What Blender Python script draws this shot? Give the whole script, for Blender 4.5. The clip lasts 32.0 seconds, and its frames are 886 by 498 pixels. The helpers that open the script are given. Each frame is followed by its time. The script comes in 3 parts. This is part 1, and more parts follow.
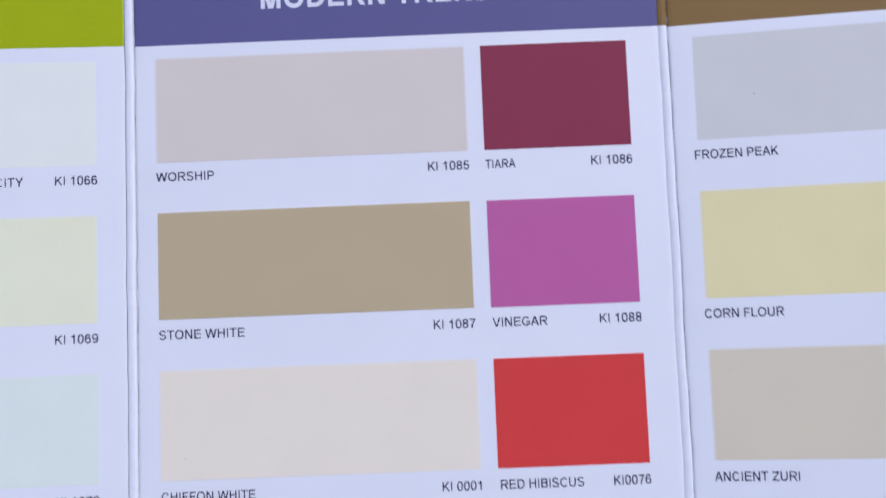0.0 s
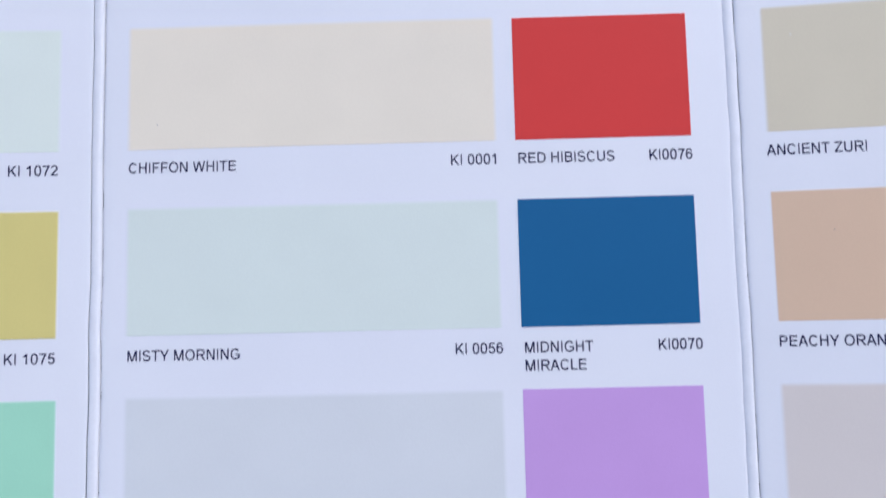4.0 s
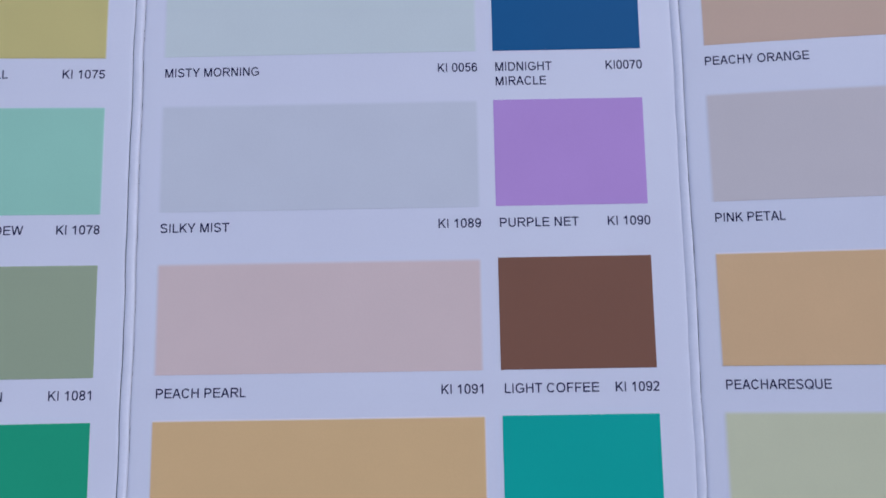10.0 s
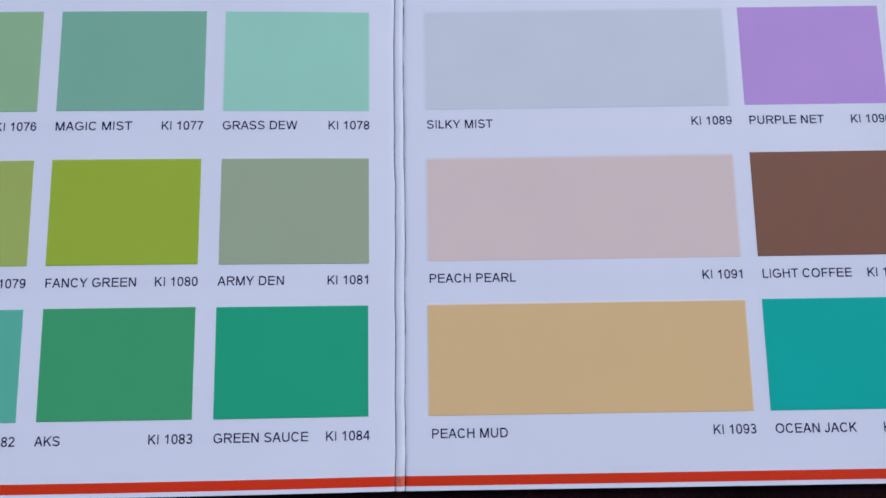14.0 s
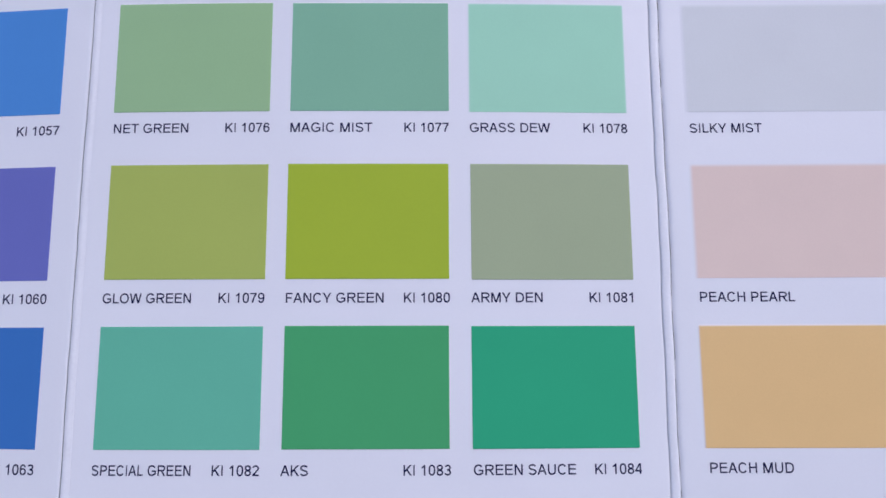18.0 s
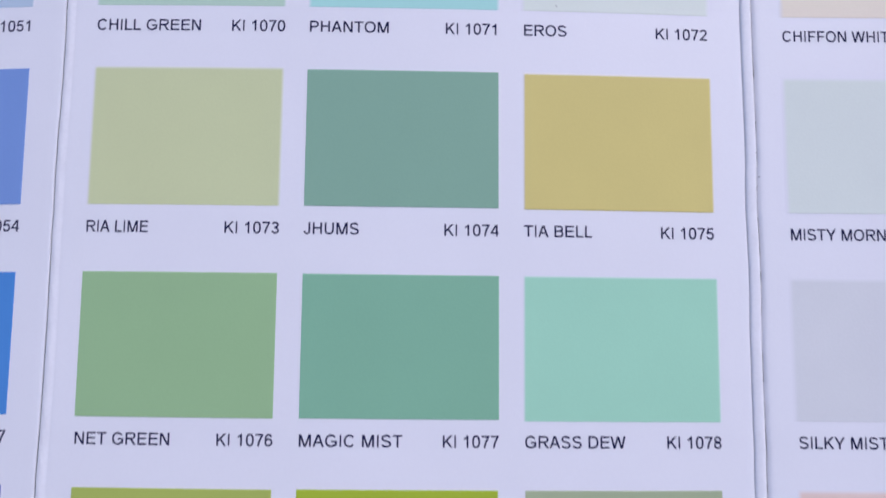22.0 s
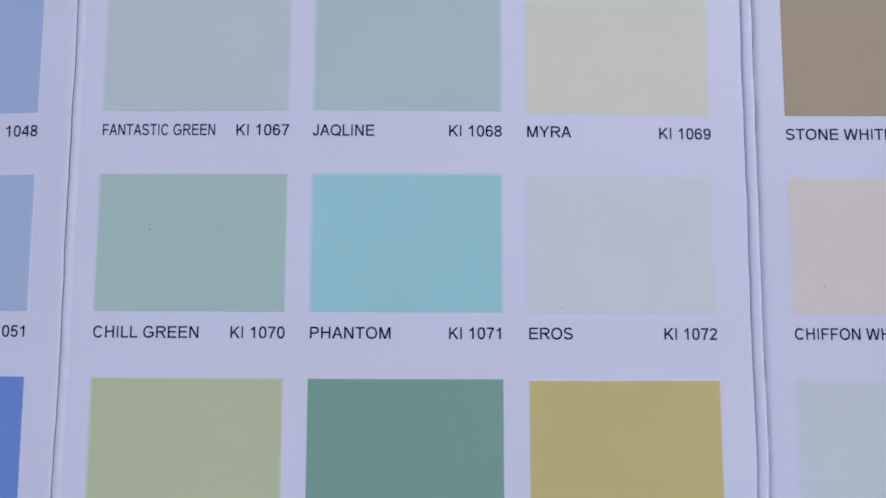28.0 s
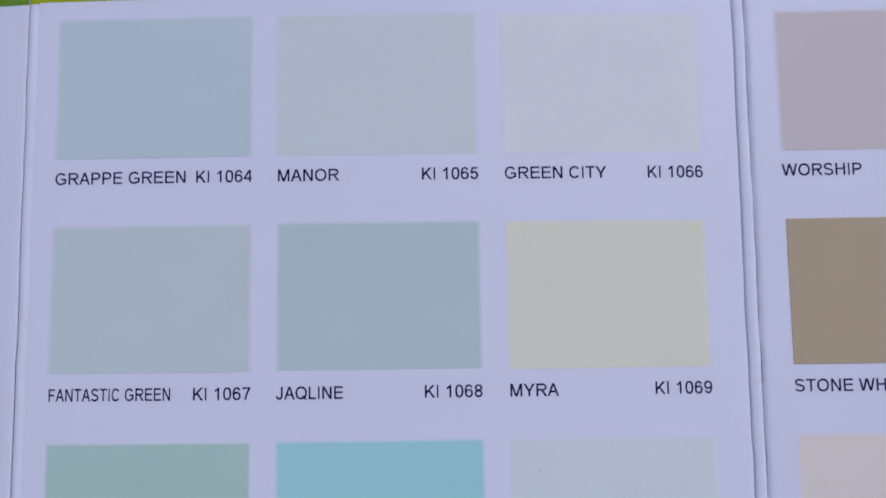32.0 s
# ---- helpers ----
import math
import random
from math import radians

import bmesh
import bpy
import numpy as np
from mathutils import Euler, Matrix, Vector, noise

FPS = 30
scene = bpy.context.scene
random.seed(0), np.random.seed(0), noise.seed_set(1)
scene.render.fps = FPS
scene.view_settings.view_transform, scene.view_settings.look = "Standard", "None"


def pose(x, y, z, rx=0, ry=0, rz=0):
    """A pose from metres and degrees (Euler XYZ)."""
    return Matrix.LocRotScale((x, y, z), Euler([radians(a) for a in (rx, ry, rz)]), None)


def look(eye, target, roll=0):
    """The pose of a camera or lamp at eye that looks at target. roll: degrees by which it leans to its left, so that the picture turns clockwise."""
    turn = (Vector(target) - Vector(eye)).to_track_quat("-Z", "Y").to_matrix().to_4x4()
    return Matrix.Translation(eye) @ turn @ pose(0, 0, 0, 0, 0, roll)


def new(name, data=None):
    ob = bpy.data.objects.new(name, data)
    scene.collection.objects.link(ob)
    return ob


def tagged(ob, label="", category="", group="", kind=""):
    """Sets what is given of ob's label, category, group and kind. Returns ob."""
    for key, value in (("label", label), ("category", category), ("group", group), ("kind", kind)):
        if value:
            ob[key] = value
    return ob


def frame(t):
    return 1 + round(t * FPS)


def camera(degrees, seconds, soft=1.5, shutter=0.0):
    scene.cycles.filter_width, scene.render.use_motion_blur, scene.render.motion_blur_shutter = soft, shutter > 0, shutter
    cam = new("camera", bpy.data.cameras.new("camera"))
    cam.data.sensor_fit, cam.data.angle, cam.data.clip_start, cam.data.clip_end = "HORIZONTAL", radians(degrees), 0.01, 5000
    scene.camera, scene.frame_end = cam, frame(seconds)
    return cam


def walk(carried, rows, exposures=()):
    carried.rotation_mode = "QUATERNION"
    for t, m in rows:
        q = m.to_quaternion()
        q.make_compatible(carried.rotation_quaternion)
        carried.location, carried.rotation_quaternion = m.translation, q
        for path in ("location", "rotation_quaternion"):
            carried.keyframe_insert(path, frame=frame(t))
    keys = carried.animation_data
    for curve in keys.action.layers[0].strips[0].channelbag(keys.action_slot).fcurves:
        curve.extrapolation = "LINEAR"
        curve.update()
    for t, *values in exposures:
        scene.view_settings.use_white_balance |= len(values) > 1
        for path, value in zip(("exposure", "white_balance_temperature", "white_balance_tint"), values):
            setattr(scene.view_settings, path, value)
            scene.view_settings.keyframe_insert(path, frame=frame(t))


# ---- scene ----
cam = camera(66.0, 32.0, soft=1.55, shutter=0.5)
# seconds, eye x, y, z, turn about x, y, z
PATH = [
    (0, 0.00726, -0.00012, 0.12141, 3.484, 2.453, -2.257),
    (0.5, 0.00950, -0.01096, 0.12611, 3.808, 2.785, -2.622),
    (1, 0.00754, -0.02027, 0.13086, 3.586, 2.839, -2.405),
    (1.5, 0.00526, -0.02908, 0.12825, 4.446, 2.424, -1.622),
    (2, 0.00219, -0.03368, 0.11545, 5.747, 2.188, -1.422),
    (2.5, 0.00049, -0.03707, 0.10445, 3.765, 2.033, -0.965),
    (3, 0.00225, -0.04257, 0.10170, 3.878, 2.250, -0.674),
    (3.5, 0.00367, -0.04802, 0.10132, 4.336, 1.845, -1.007),
    (4, 0.00434, -0.05656, 0.10171, 4.406, 3.059, -1.359),
    (4.5, 0.00332, -0.06492, 0.10217, 4.217, 2.381, -1.406),
    (6.5, 0.00614, -0.07032, 0.11007, 5.338, 3.397, -2.321),
    (7, 0.00480, -0.07110, 0.11063, 4.756, 3.831, -1.963),
    (7.5, 0.00401, -0.07307, 0.10978, 4.601, 3.261, -1.898),
    (8, 0.00446, -0.08061, 0.11158, 5.029, 3.298, -2.040),
    (8.5, 0.00491, -0.08922, 0.11254, 5.300, 3.008, -1.470),
    (9, 0.00611, -0.09797, 0.11445, 5.988, 2.889, -1.132),
    (9.5, 0.00677, -0.10506, 0.11689, 6.628, 2.903, -0.998),
    (10, 0.00640, -0.11110, 0.11744, 6.754, 2.735, -0.943),
    (10.5, 0.00626, -0.11586, 0.11868, 7.298, 2.719, -1.179),
    (11, 0.00542, -0.12318, 0.12074, 7.676, 2.786, -1.148),
    (11.5, 0.00500, -0.12903, 0.12246, 7.806, 2.597, -1.102),
    (12, 0.00328, -0.13395, 0.12278, 7.440, 2.210, -0.828),
    (12.5, -0.01345, -0.13115, 0.12289, 7.094, 2.049, -0.642),
    (13, -0.03254, -0.13288, 0.12394, 7.863, 2.297, -0.842),
    (13.5, -0.04022, -0.13461, 0.12291, 8.103, 2.023, -0.713),
    (14, -0.04245, -0.13359, 0.12257, 8.191, 2.063, -0.875),
    (14.5, -0.04394, -0.13438, 0.12317, 8.512, 1.862, -1.026),
    (15, -0.05814, -0.13550, 0.12186, 8.667, 1.953, -0.790),
    (15.5, -0.07324, -0.13347, 0.12192, 8.643, 1.773, -0.238),
    (17.5, -0.08580, -0.12815, 0.11654, 7.741, 2.754, -0.175),
    (18, -0.08598, -0.12914, 0.11461, 8.108, 2.841, -0.189),
    (18.5, -0.08697, -0.12757, 0.11517, 7.684, 2.695, -0.104),
    (19, -0.08802, -0.12204, 0.11400, 7.416, 2.716, 0.083),
    (19.5, -0.08894, -0.11342, 0.11214, 6.907, 2.361, 0.145),
    (20, -0.09018, -0.10598, 0.10940, 6.845, 2.280, 0.430),
    (20.5, -0.08997, -0.09784, 0.10714, 6.766, 2.419, 0.420),
    (21, -0.09277, -0.09014, 0.10453, 6.509, 2.409, 0.672),
    (21.5, -0.09420, -0.08254, 0.10030, 6.065, 2.208, 0.748),
    (22, -0.09456, -0.07518, 0.09713, 5.436, 2.160, 0.575),
    (22.5, -0.09620, -0.06740, 0.09328, 4.964, 2.058, 0.478),
    (23, -0.09553, -0.06246, 0.08811, 4.734, 2.344, 0.316),
    (23.5, -0.09565, -0.05595, 0.08688, 4.374, 2.833, 0.304),
    (24, -0.09363, -0.05195, 0.09102, 4.719, 3.013, -0.048),
    (24.5, -0.09384, -0.05029, 0.09170, 4.627, 3.381, -0.057),
    (25, -0.09318, -0.04848, 0.09386, 4.951, 3.127, -0.069),
    (25.5, -0.09420, -0.04410, 0.09520, 5.025, 3.415, -0.035),
    (26, -0.09435, -0.04012, 0.09719, 5.880, 3.094, 0.274),
    (26.5, -0.09336, -0.03548, 0.09668, 5.184, 3.146, 0.436),
    (28.5, -0.09505, -0.02806, 0.09923, 5.214, 2.390, -0.062),
    (29, -0.09319, -0.02006, 0.09903, 5.453, 2.450, -0.475),
    (29.5, -0.09434, -0.01298, 0.09755, 5.352, 2.575, -0.287),
    (30, -0.09339, -0.00938, 0.09755, 5.523, 2.836, -0.329),
    (30.5, -0.09316, -0.00407, 0.09556, 4.838, 2.399, -0.492),
    (31, -0.09152, -0.00119, 0.09325, 5.131, 2.490, -0.703),
    (31.5, -0.09231, 0.00105, 0.09095, 4.991, 2.534, -0.635),
    (32, -0.09070, 0.00493, 0.09343, 4.814, 3.155, -0.769),
]
EXPOSURES = [
    (0.0, -0.205, 5700, 17), (1.0, -0.39, 5620, 19), (2.0, -0.39, 5600, 18), (3.0, -0.30, 5710, 15), (4.0, -0.15, 5780, 13), (6.5, -0.22, 5700, 13), (7.0, -0.26, 5710, 16),
    (8.0, -0.54, 5570, 15), (9.0, -0.56, 5490, 14), (10.0, -0.70, 5410, 20), (12.0, -0.70, 5380, 22), (12.5, -0.74, 5400, 21), (13.0, -0.43, 5650, 15), (14.0, -0.48, 5570, 15),
    (15.0, -0.47, 5590, 17), (18.0, -0.33, 5840, 20), (20.0, -0.33, 5850, 21), (22.0, -0.28, 5850, 22), (23.0, -0.29, 5800, 28), (25.0, -0.33, 5810, 26), (26.0, -0.42, 5760, 22),
    (28.5, -0.66, 5630, 23), (30.0, -0.67, 5610, 26), (32.0, -0.70, 5570, 24),
]
walk(cam, [(t, pose(x, y, z, a, b, c)) for t, x, y, z, a, b, c in PATH], EXPOSURES)

# ---- daylight: a bright hazy sky and a broad soft sun beyond the top right corner of the card ----
SUN_UP, SUN_ROUND = 48.0, 36.0
world = bpy.data.worlds.new("sky")
scene.world = world
world.use_nodes = True
sky = world.node_tree.nodes.new("ShaderNodeTexSky")
sky.sky_type, sky.sun_disc = "NISHITA", False
sky.sun_elevation, sky.sun_rotation = radians(SUN_UP), radians(SUN_ROUND)
sky.air_density, sky.dust_density = 1.0, 2.5
backdrop = world.node_tree.nodes["Background"]
backdrop.inputs["Strength"].default_value = 0.15
world.node_tree.links.new(sky.outputs["Color"], backdrop.inputs["Color"])
sun = new("sun", bpy.data.lights.new("sun", "SUN"))
sun.data.energy, sun.data.angle, sun.data.color = 1.3, radians(12), (1.0, 0.93, 0.86)
sun.matrix_world = look((0.5 * math.sin(radians(SUN_ROUND)), 0.5 * math.cos(radians(SUN_ROUND)), 0.5 * math.tan(radians(SUN_UP))), (0, 0, 0))


# ---- materials ----
def linear(rgb):
    """Linear colour of an sRGB colour in 0 to 255."""
    return tuple((c / 255 / 12.92) if c < 11 else ((c / 255 + 0.055) / 1.055) ** 2.4 for c in rgb)


def surface(name, colour, rough=0.5, grain=0.03, mottle=0.03, relief=0.06, grain_size=0.0004, mottle_size=0.02, spec=0.4):
    """A matt or satin surface whose tone varies in fine grain and in broad patches, with a fine relief."""
    m = bpy.data.materials.new(name)
    m.use_nodes = True
    t = m.node_tree
    n, l = t.nodes, t.links
    b = n["Principled BSDF"]
    b.inputs["Roughness"].default_value = rough
    b.inputs["Specular IOR Level"].default_value = spec
    place = n.new("ShaderNodeTexCoord")
    fine, broad = n.new("ShaderNodeTexNoise"), n.new("ShaderNodeTexNoise")
    fine.inputs["Scale"].default_value, broad.inputs["Scale"].default_value = 1 / grain_size, 1 / mottle_size
    fine.inputs["Detail"].default_value, broad.inputs["Detail"].default_value = 3, 3
    for q in (fine, broad):
        l.new(place.outputs["Object"], q.inputs["Vector"])
    tone = None
    for q, amount in ((fine, grain), (broad, mottle)):
        r = n.new("ShaderNodeMapRange")
        r.inputs["From Min"].default_value, r.inputs["From Max"].default_value = 0.25, 0.75
        r.inputs["To Min"].default_value, r.inputs["To Max"].default_value = 1 - amount, 1 + amount
        l.new(q.outputs["Fac"], r.inputs["Value"])
        if tone is None:
            tone = r.outputs["Result"]
        else:
            mul = n.new("ShaderNodeMath")
            mul.operation = "MULTIPLY"
            l.new(tone, mul.inputs[0])
            l.new(r.outputs["Result"], mul.inputs[1])
            tone = mul.outputs["Value"]
    mix = n.new("ShaderNodeVectorMath")
    mix.operation = "SCALE"
    mix.inputs[0].default_value = colour
    l.new(tone, mix.inputs["Scale"])
    l.new(mix.outputs["Vector"], b.inputs["Base Color"])
    gloss = n.new("ShaderNodeMapRange")
    gloss.inputs["To Min"].default_value, gloss.inputs["To Max"].default_value = rough - 0.06, rough + 0.06
    l.new(broad.outputs["Fac"], gloss.inputs["Value"])
    l.new(gloss.outputs["Result"], b.inputs["Roughness"])
    bump = n.new("ShaderNodeBump")
    bump.inputs["Strength"].default_value, bump.inputs["Distance"].default_value = relief, grain_size * 0.5
    l.new(fine.outputs["Fac"], bump.inputs["Height"])
    l.new(bump.outputs["Normal"], b.inputs["Normal"])
    return m


WHITE = (0.84, 0.84, 0.845)
PAPER = surface("coated_white_paper", WHITE, 0.5, 0.008, 0.014, 0.05, spec=0.4)
RIDGE = surface("worn_white_fold", (0.84, 0.84, 0.845), 0.5, 0.02, 0.03, 0.12, 0.0005, 0.004)
INK = surface("dark_printing_ink", (0.012, 0.013, 0.058), 0.6, 0.15, 0.1, 0.05, spec=0.15)
PRINT_WHITE = surface("unprinted_white_letters", (0.78, 0.78, 0.82), 0.45, 0.01, 0.02)
RED_PRINT = surface("orange_red_print", linear((224, 56, 14)), 0.55, 0.03, 0.03, spec=0.15)
WORN_RED = surface("rubbed_orange_red_print", linear((228, 104, 74)), 0.55, 0.10, 0.18, 0.1, 0.0003, 0.0007, spec=0.15)
GOLD_PRINT = surface("amber_print", linear((238, 168, 44)), 0.4, 0.03, 0.03)
DUST = surface("grey_dust", (0.22, 0.21, 0.20), 0.8, 0.2, 0.2)


def edge_fade(rgb):
    """How far from its edges a colour fades to the paper's white, a blur painted in: only pale ones do."""
    return 0.0009 * min(1.0, max(0.0, (0.3 * rgb[0] + 0.6 * rgb[1] + 0.1 * rgb[2] - 190) / 30))


def paint(name, rgb, width, height):
    """The satin paint of a chip of that sRGB colour and size, faded along both sides and the top where it is pale."""
    c = linear(rgb)
    m = surface(name + "_paint", c, 0.55, 0.012, 0.018, 0.10, 0.0003, 0.012, spec=0.08)
    fade = edge_fade(rgb)
    if fade > 0.00015:
        n, l = m.node_tree.nodes, m.node_tree.links
        place, split = n.new("ShaderNodeTexCoord"), n.new("ShaderNodeSeparateXYZ")
        l.new(place.outputs["Generated"], split.inputs["Vector"])
        cover = None
        for axis, size in (("X", width), ("Y", height)):
            far, ramp = n.new("ShaderNodeMath"), n.new("ShaderNodeMapRange")
            far.operation = "PINGPONG" if axis == "X" else "SUBTRACT"
            far.inputs[0].default_value = 1.0
            far.inputs[1].default_value = 0.5
            l.new(split.outputs[axis], far.inputs[0 if axis == "X" else 1])
            ramp.interpolation_type = "SMOOTHSTEP"
            ramp.inputs["From Max"].default_value = fade / size
            l.new(far.outputs["Value"], ramp.inputs["Value"])
            if cover is None:
                cover = ramp.outputs["Result"]
            else:
                both = n.new("ShaderNodeMath")
                both.operation = "MULTIPLY"
                l.new(cover, both.inputs[0])
                l.new(ramp.outputs["Result"], both.inputs[1])
                cover = both.outputs["Value"]
        b = n["Principled BSDF"]
        mix = n.new("ShaderNodeMix")
        mix.data_type = "RGBA"
        mix.inputs["A"].default_value = (*WHITE, 1)
        l.new(cover, mix.inputs["Factor"])
        l.new(b.inputs["Base Color"].links[0].from_socket, mix.inputs["B"])
        l.new(mix.outputs["Result"], b.inputs["Base Color"])
    return m


# ---- the card: four panels and three folds; it lies in a shallow zigzag, and each panel bows a little ----
TOP, BOTTOM, HEAD, THICK = 0.0760, -0.1581, 0.0474, 0.00020
EDGES = [(-0.2515, -0.15245), (-0.15085, -0.05540), (-0.05355, 0.0433), (0.0451, 0.1430)]
FOLD_Z = [0.00049, 0.00539, 0.00001, -0.00363, 0.00171]
BOW = [-0.00025, 0.00101, 0.00006, 0.00064]
ROWS_TOP = [0.04491, 0.01621, -0.01238, -0.04109, -0.06996, -0.09869, -0.12588]
CHIP_H = 0.01947


def wander(x, y):
    """How far a fold line strays sideways along its length."""
    slant = (0.0005 if x < -0.1 else 0.0026 if x > 0 else 0.0) * (y + 0.06)
    if -0.1 < x < 0:
        slant -= 0.005 * max(0.0, -0.115 - y)
    return slant + 0.00020 * noise.noise(Vector((x * 90, y * 70, 1.7))) + 0.00009 * noise.noise(Vector((x * 300, y * 240, 4.1)))


def sheet_z(p, x, y):
    """Height of the sheet of panel p."""
    a, b = EDGES[p]
    u = min(1.0, max(0.0, (x - a) / (b - a)))
    z = FOLD_Z[p] * (1 - u) + FOLD_Z[p + 1] * u + BOW[p] * 4 * u * (1 - u)
    z += 0.00010 * noise.noise(Vector((x * 28 + 3 * p, y * 22, 0.3)))
    left, right = (x - a) / 0.00022, (b - x) / 0.00022
    if p > 0:
        z -= ROLL[p - 1][1] * math.exp(-max(0, left))
    if p < 3:
        z -= ROLL[p][0] * math.exp(-max(0, right))
    return z


# printing on the outer panels leans a little against the sheet
LEANING = [-0.00346, -0.00256, 0.0, 0.00452]
SLOPE = [-0.00064, -0.00078, 0.0, -0.00136]
DROP = [-0.00004, -0.00002, 0.0, -0.00004]


def lean(p, x, y):
    a, b = EDGES[p]
    return x + LEANING[p] * (y + 0.06), y - DROP[p] + SLOPE[p] * (x - (a + b) / 2)


# how deep the sheet rolls down into the crease, left and right of each fold
ROLL = [(0.00010, 0.00002), (0.00010, 0.00042), (0.00014, 0.00024)]


def part(name, mesh_data, material, parent, label=""):
    """One mesh object under a thing or a part. mesh_data: a bmesh, or vertices and faces."""
    me = bpy.data.meshes.new(name)
    if isinstance(mesh_data, tuple):
        me.from_pydata(mesh_data[0], [], mesh_data[1])
    else:
        mesh_data.to_mesh(me)
        mesh_data.free()
    me.materials.append(material)
    ob = new(name, me)
    ob.parent = parent
    return tagged(ob, label) if label else ob


def smooth(ob):
    """Smooth shading on the broad faces; cut edges stay sharp."""
    me = ob.data
    sharp = set()
    for f in me.polygons:
        f.use_smooth = abs(f.normal.z) > 0.3
        if not f.use_smooth:
            sharp.update(f.edge_keys)
    for e in me.edges:
        if e.key in sharp:
            e.use_edge_sharp = True
    return ob


def film(xs, ys, top, edge):
    """A layer of ink on the sheet over the grid xs, ys."""
    n = len(xs)
    verts = [(edge(x, y), y, top(x, y)) for y in ys for x in xs]
    return verts, [(j * n + i, j * n + i + 1, j * n + n + i + 1, j * n + n + i) for j in range(len(ys) - 1) for i in range(n - 1)]


def slab(xs, ys, top, bottom, edge=None):
    """A sheet with thickness over the grid xs, ys; top and bottom give its heights. edge bends x."""
    edge = edge or (lambda x, y: x)
    nx, ny = len(xs), len(ys)
    verts = [(edge(x, y), y, top(x, y)) for y in ys for x in xs] + [(edge(x, y), y, bottom(x, y)) for y in ys for x in xs]
    k, faces = nx * ny, []
    for j in range(ny - 1):
        for i in range(nx - 1):
            a = j * nx + i
            faces.append((a, a + 1, a + nx + 1, a + nx))
            faces.append((k + a, k + a + nx, k + a + nx + 1, k + a + 1))
    for i in range(nx - 1):
        a, b = i, (ny - 1) * nx + i
        faces += [(a, k + a, k + a + 1, a + 1), (b, b + 1, k + b + 1, k + b)]
    for j in range(ny - 1):
        a, b = j * nx, j * nx + nx - 1
        faces += [(a, a + nx, k + a + nx, k + a), (b, k + b, k + b + nx, b + nx)]
    return verts, faces


def steps(a, b, n):
    return [a + (b - a) * i / n for i in range(n + 1)]


def edged_steps(a, b, n):
    """Steps from a to b, closer at both ends."""
    near = [0, 0.00008, 0.00018, 0.0003, 0.00045, 0.0007, 0.0011, 0.0018]
    return [a + d for d in near] + steps(a + 0.003, b - 0.003, n) + [b - d for d in reversed(near)]


card = tagged(new("shade_card"), "unfolded white paint shade card with coloured chips lying on dark cloth", "shade card")


def fray(y, seed):
    """Where the frayed edge of the paper has torn back, in little steps."""
    q = math.floor(y / 0.0022 + 1.5 * noise.noise(Vector((y * 160, seed, 0.5))))
    return 0.00009 * (noise.noise(Vector((q * 3.71, seed * 5.3, 2.2))) + 0.6 * noise.noise(Vector((y * 900, seed, 7.7))))


def panel_bend(p):
    a, b = EDGES[p]

    def bend(x, y):
        s = 0.0
        if p > 0 and x - a < 0.002:
            s += wander(a, y) * (1 - (x - a) / 0.002)
            if p > 1 and x - a < 0.0006:
                s += fray(y, p) * (1 - (x - a) / 0.0006)
        if p < 3 and b - x < 0.002:
            s += wander(b, y) * (1 - (b - x) / 0.002)
        return x + s

    return bend


panels = []
PANEL_LABEL = ["white panel with blue chips and a green header", "white panel with green chips and a lime header",
               "white panel with wide chips and a violet header", "white panel with beige chips and a brown header"]
for p in range(4):
    a, b = EDGES[p]
    data = slab(edged_steps(a, b, 26), steps(BOTTOM, TOP, 300), lambda x, y: sheet_z(p, x, y), lambda x, y: sheet_z(p, x, y) - THICK, panel_bend(p))
    panels.append(smooth(part("panel", data, PAPER, card, PANEL_LABEL[p])))


def print_on(name, p, x0, x1, y0, y1, material, label="", lift=0.000022):
    """A printed area on panel p."""
    xs = [x for x in edged_steps(*EDGES[p], 26) if x0 < x < x1]
    xs = [x0] + xs + [x1]
    data = film(xs, steps(y0, y1, max(2, int((y1 - y0) / 0.0026))), lambda x, y: sheet_z(p, x, y) + lift, panel_bend(p))
    return smooth(part(name, data, material, panels[p], label))


HEADERS = [surface("green_header_print", linear((112, 152, 40)), 0.55, spec=0.15), surface("lime_header_print", linear((168, 182, 0)), 0.55, spec=0.12),
           surface("violet_header_print", linear((100, 96, 140)), 0.55, spec=0.15), surface("brown_header_print", linear((140, 110, 62)), 0.55, spec=0.15)]
for p in range(4):
    a, b = EDGES[p]
    print_on("header_band", p, a, b, HEAD + (0.0, 0.0002, 0.0, -0.0003)[p], TOP, HEADERS[p], ["green", "lime yellow", "violet blue", "brown"][p] + " printed header band")
    print_on("footer_stripe", p, a, b, -0.1573, -0.1556, RED_PRINT, "orange-red printed stripe")


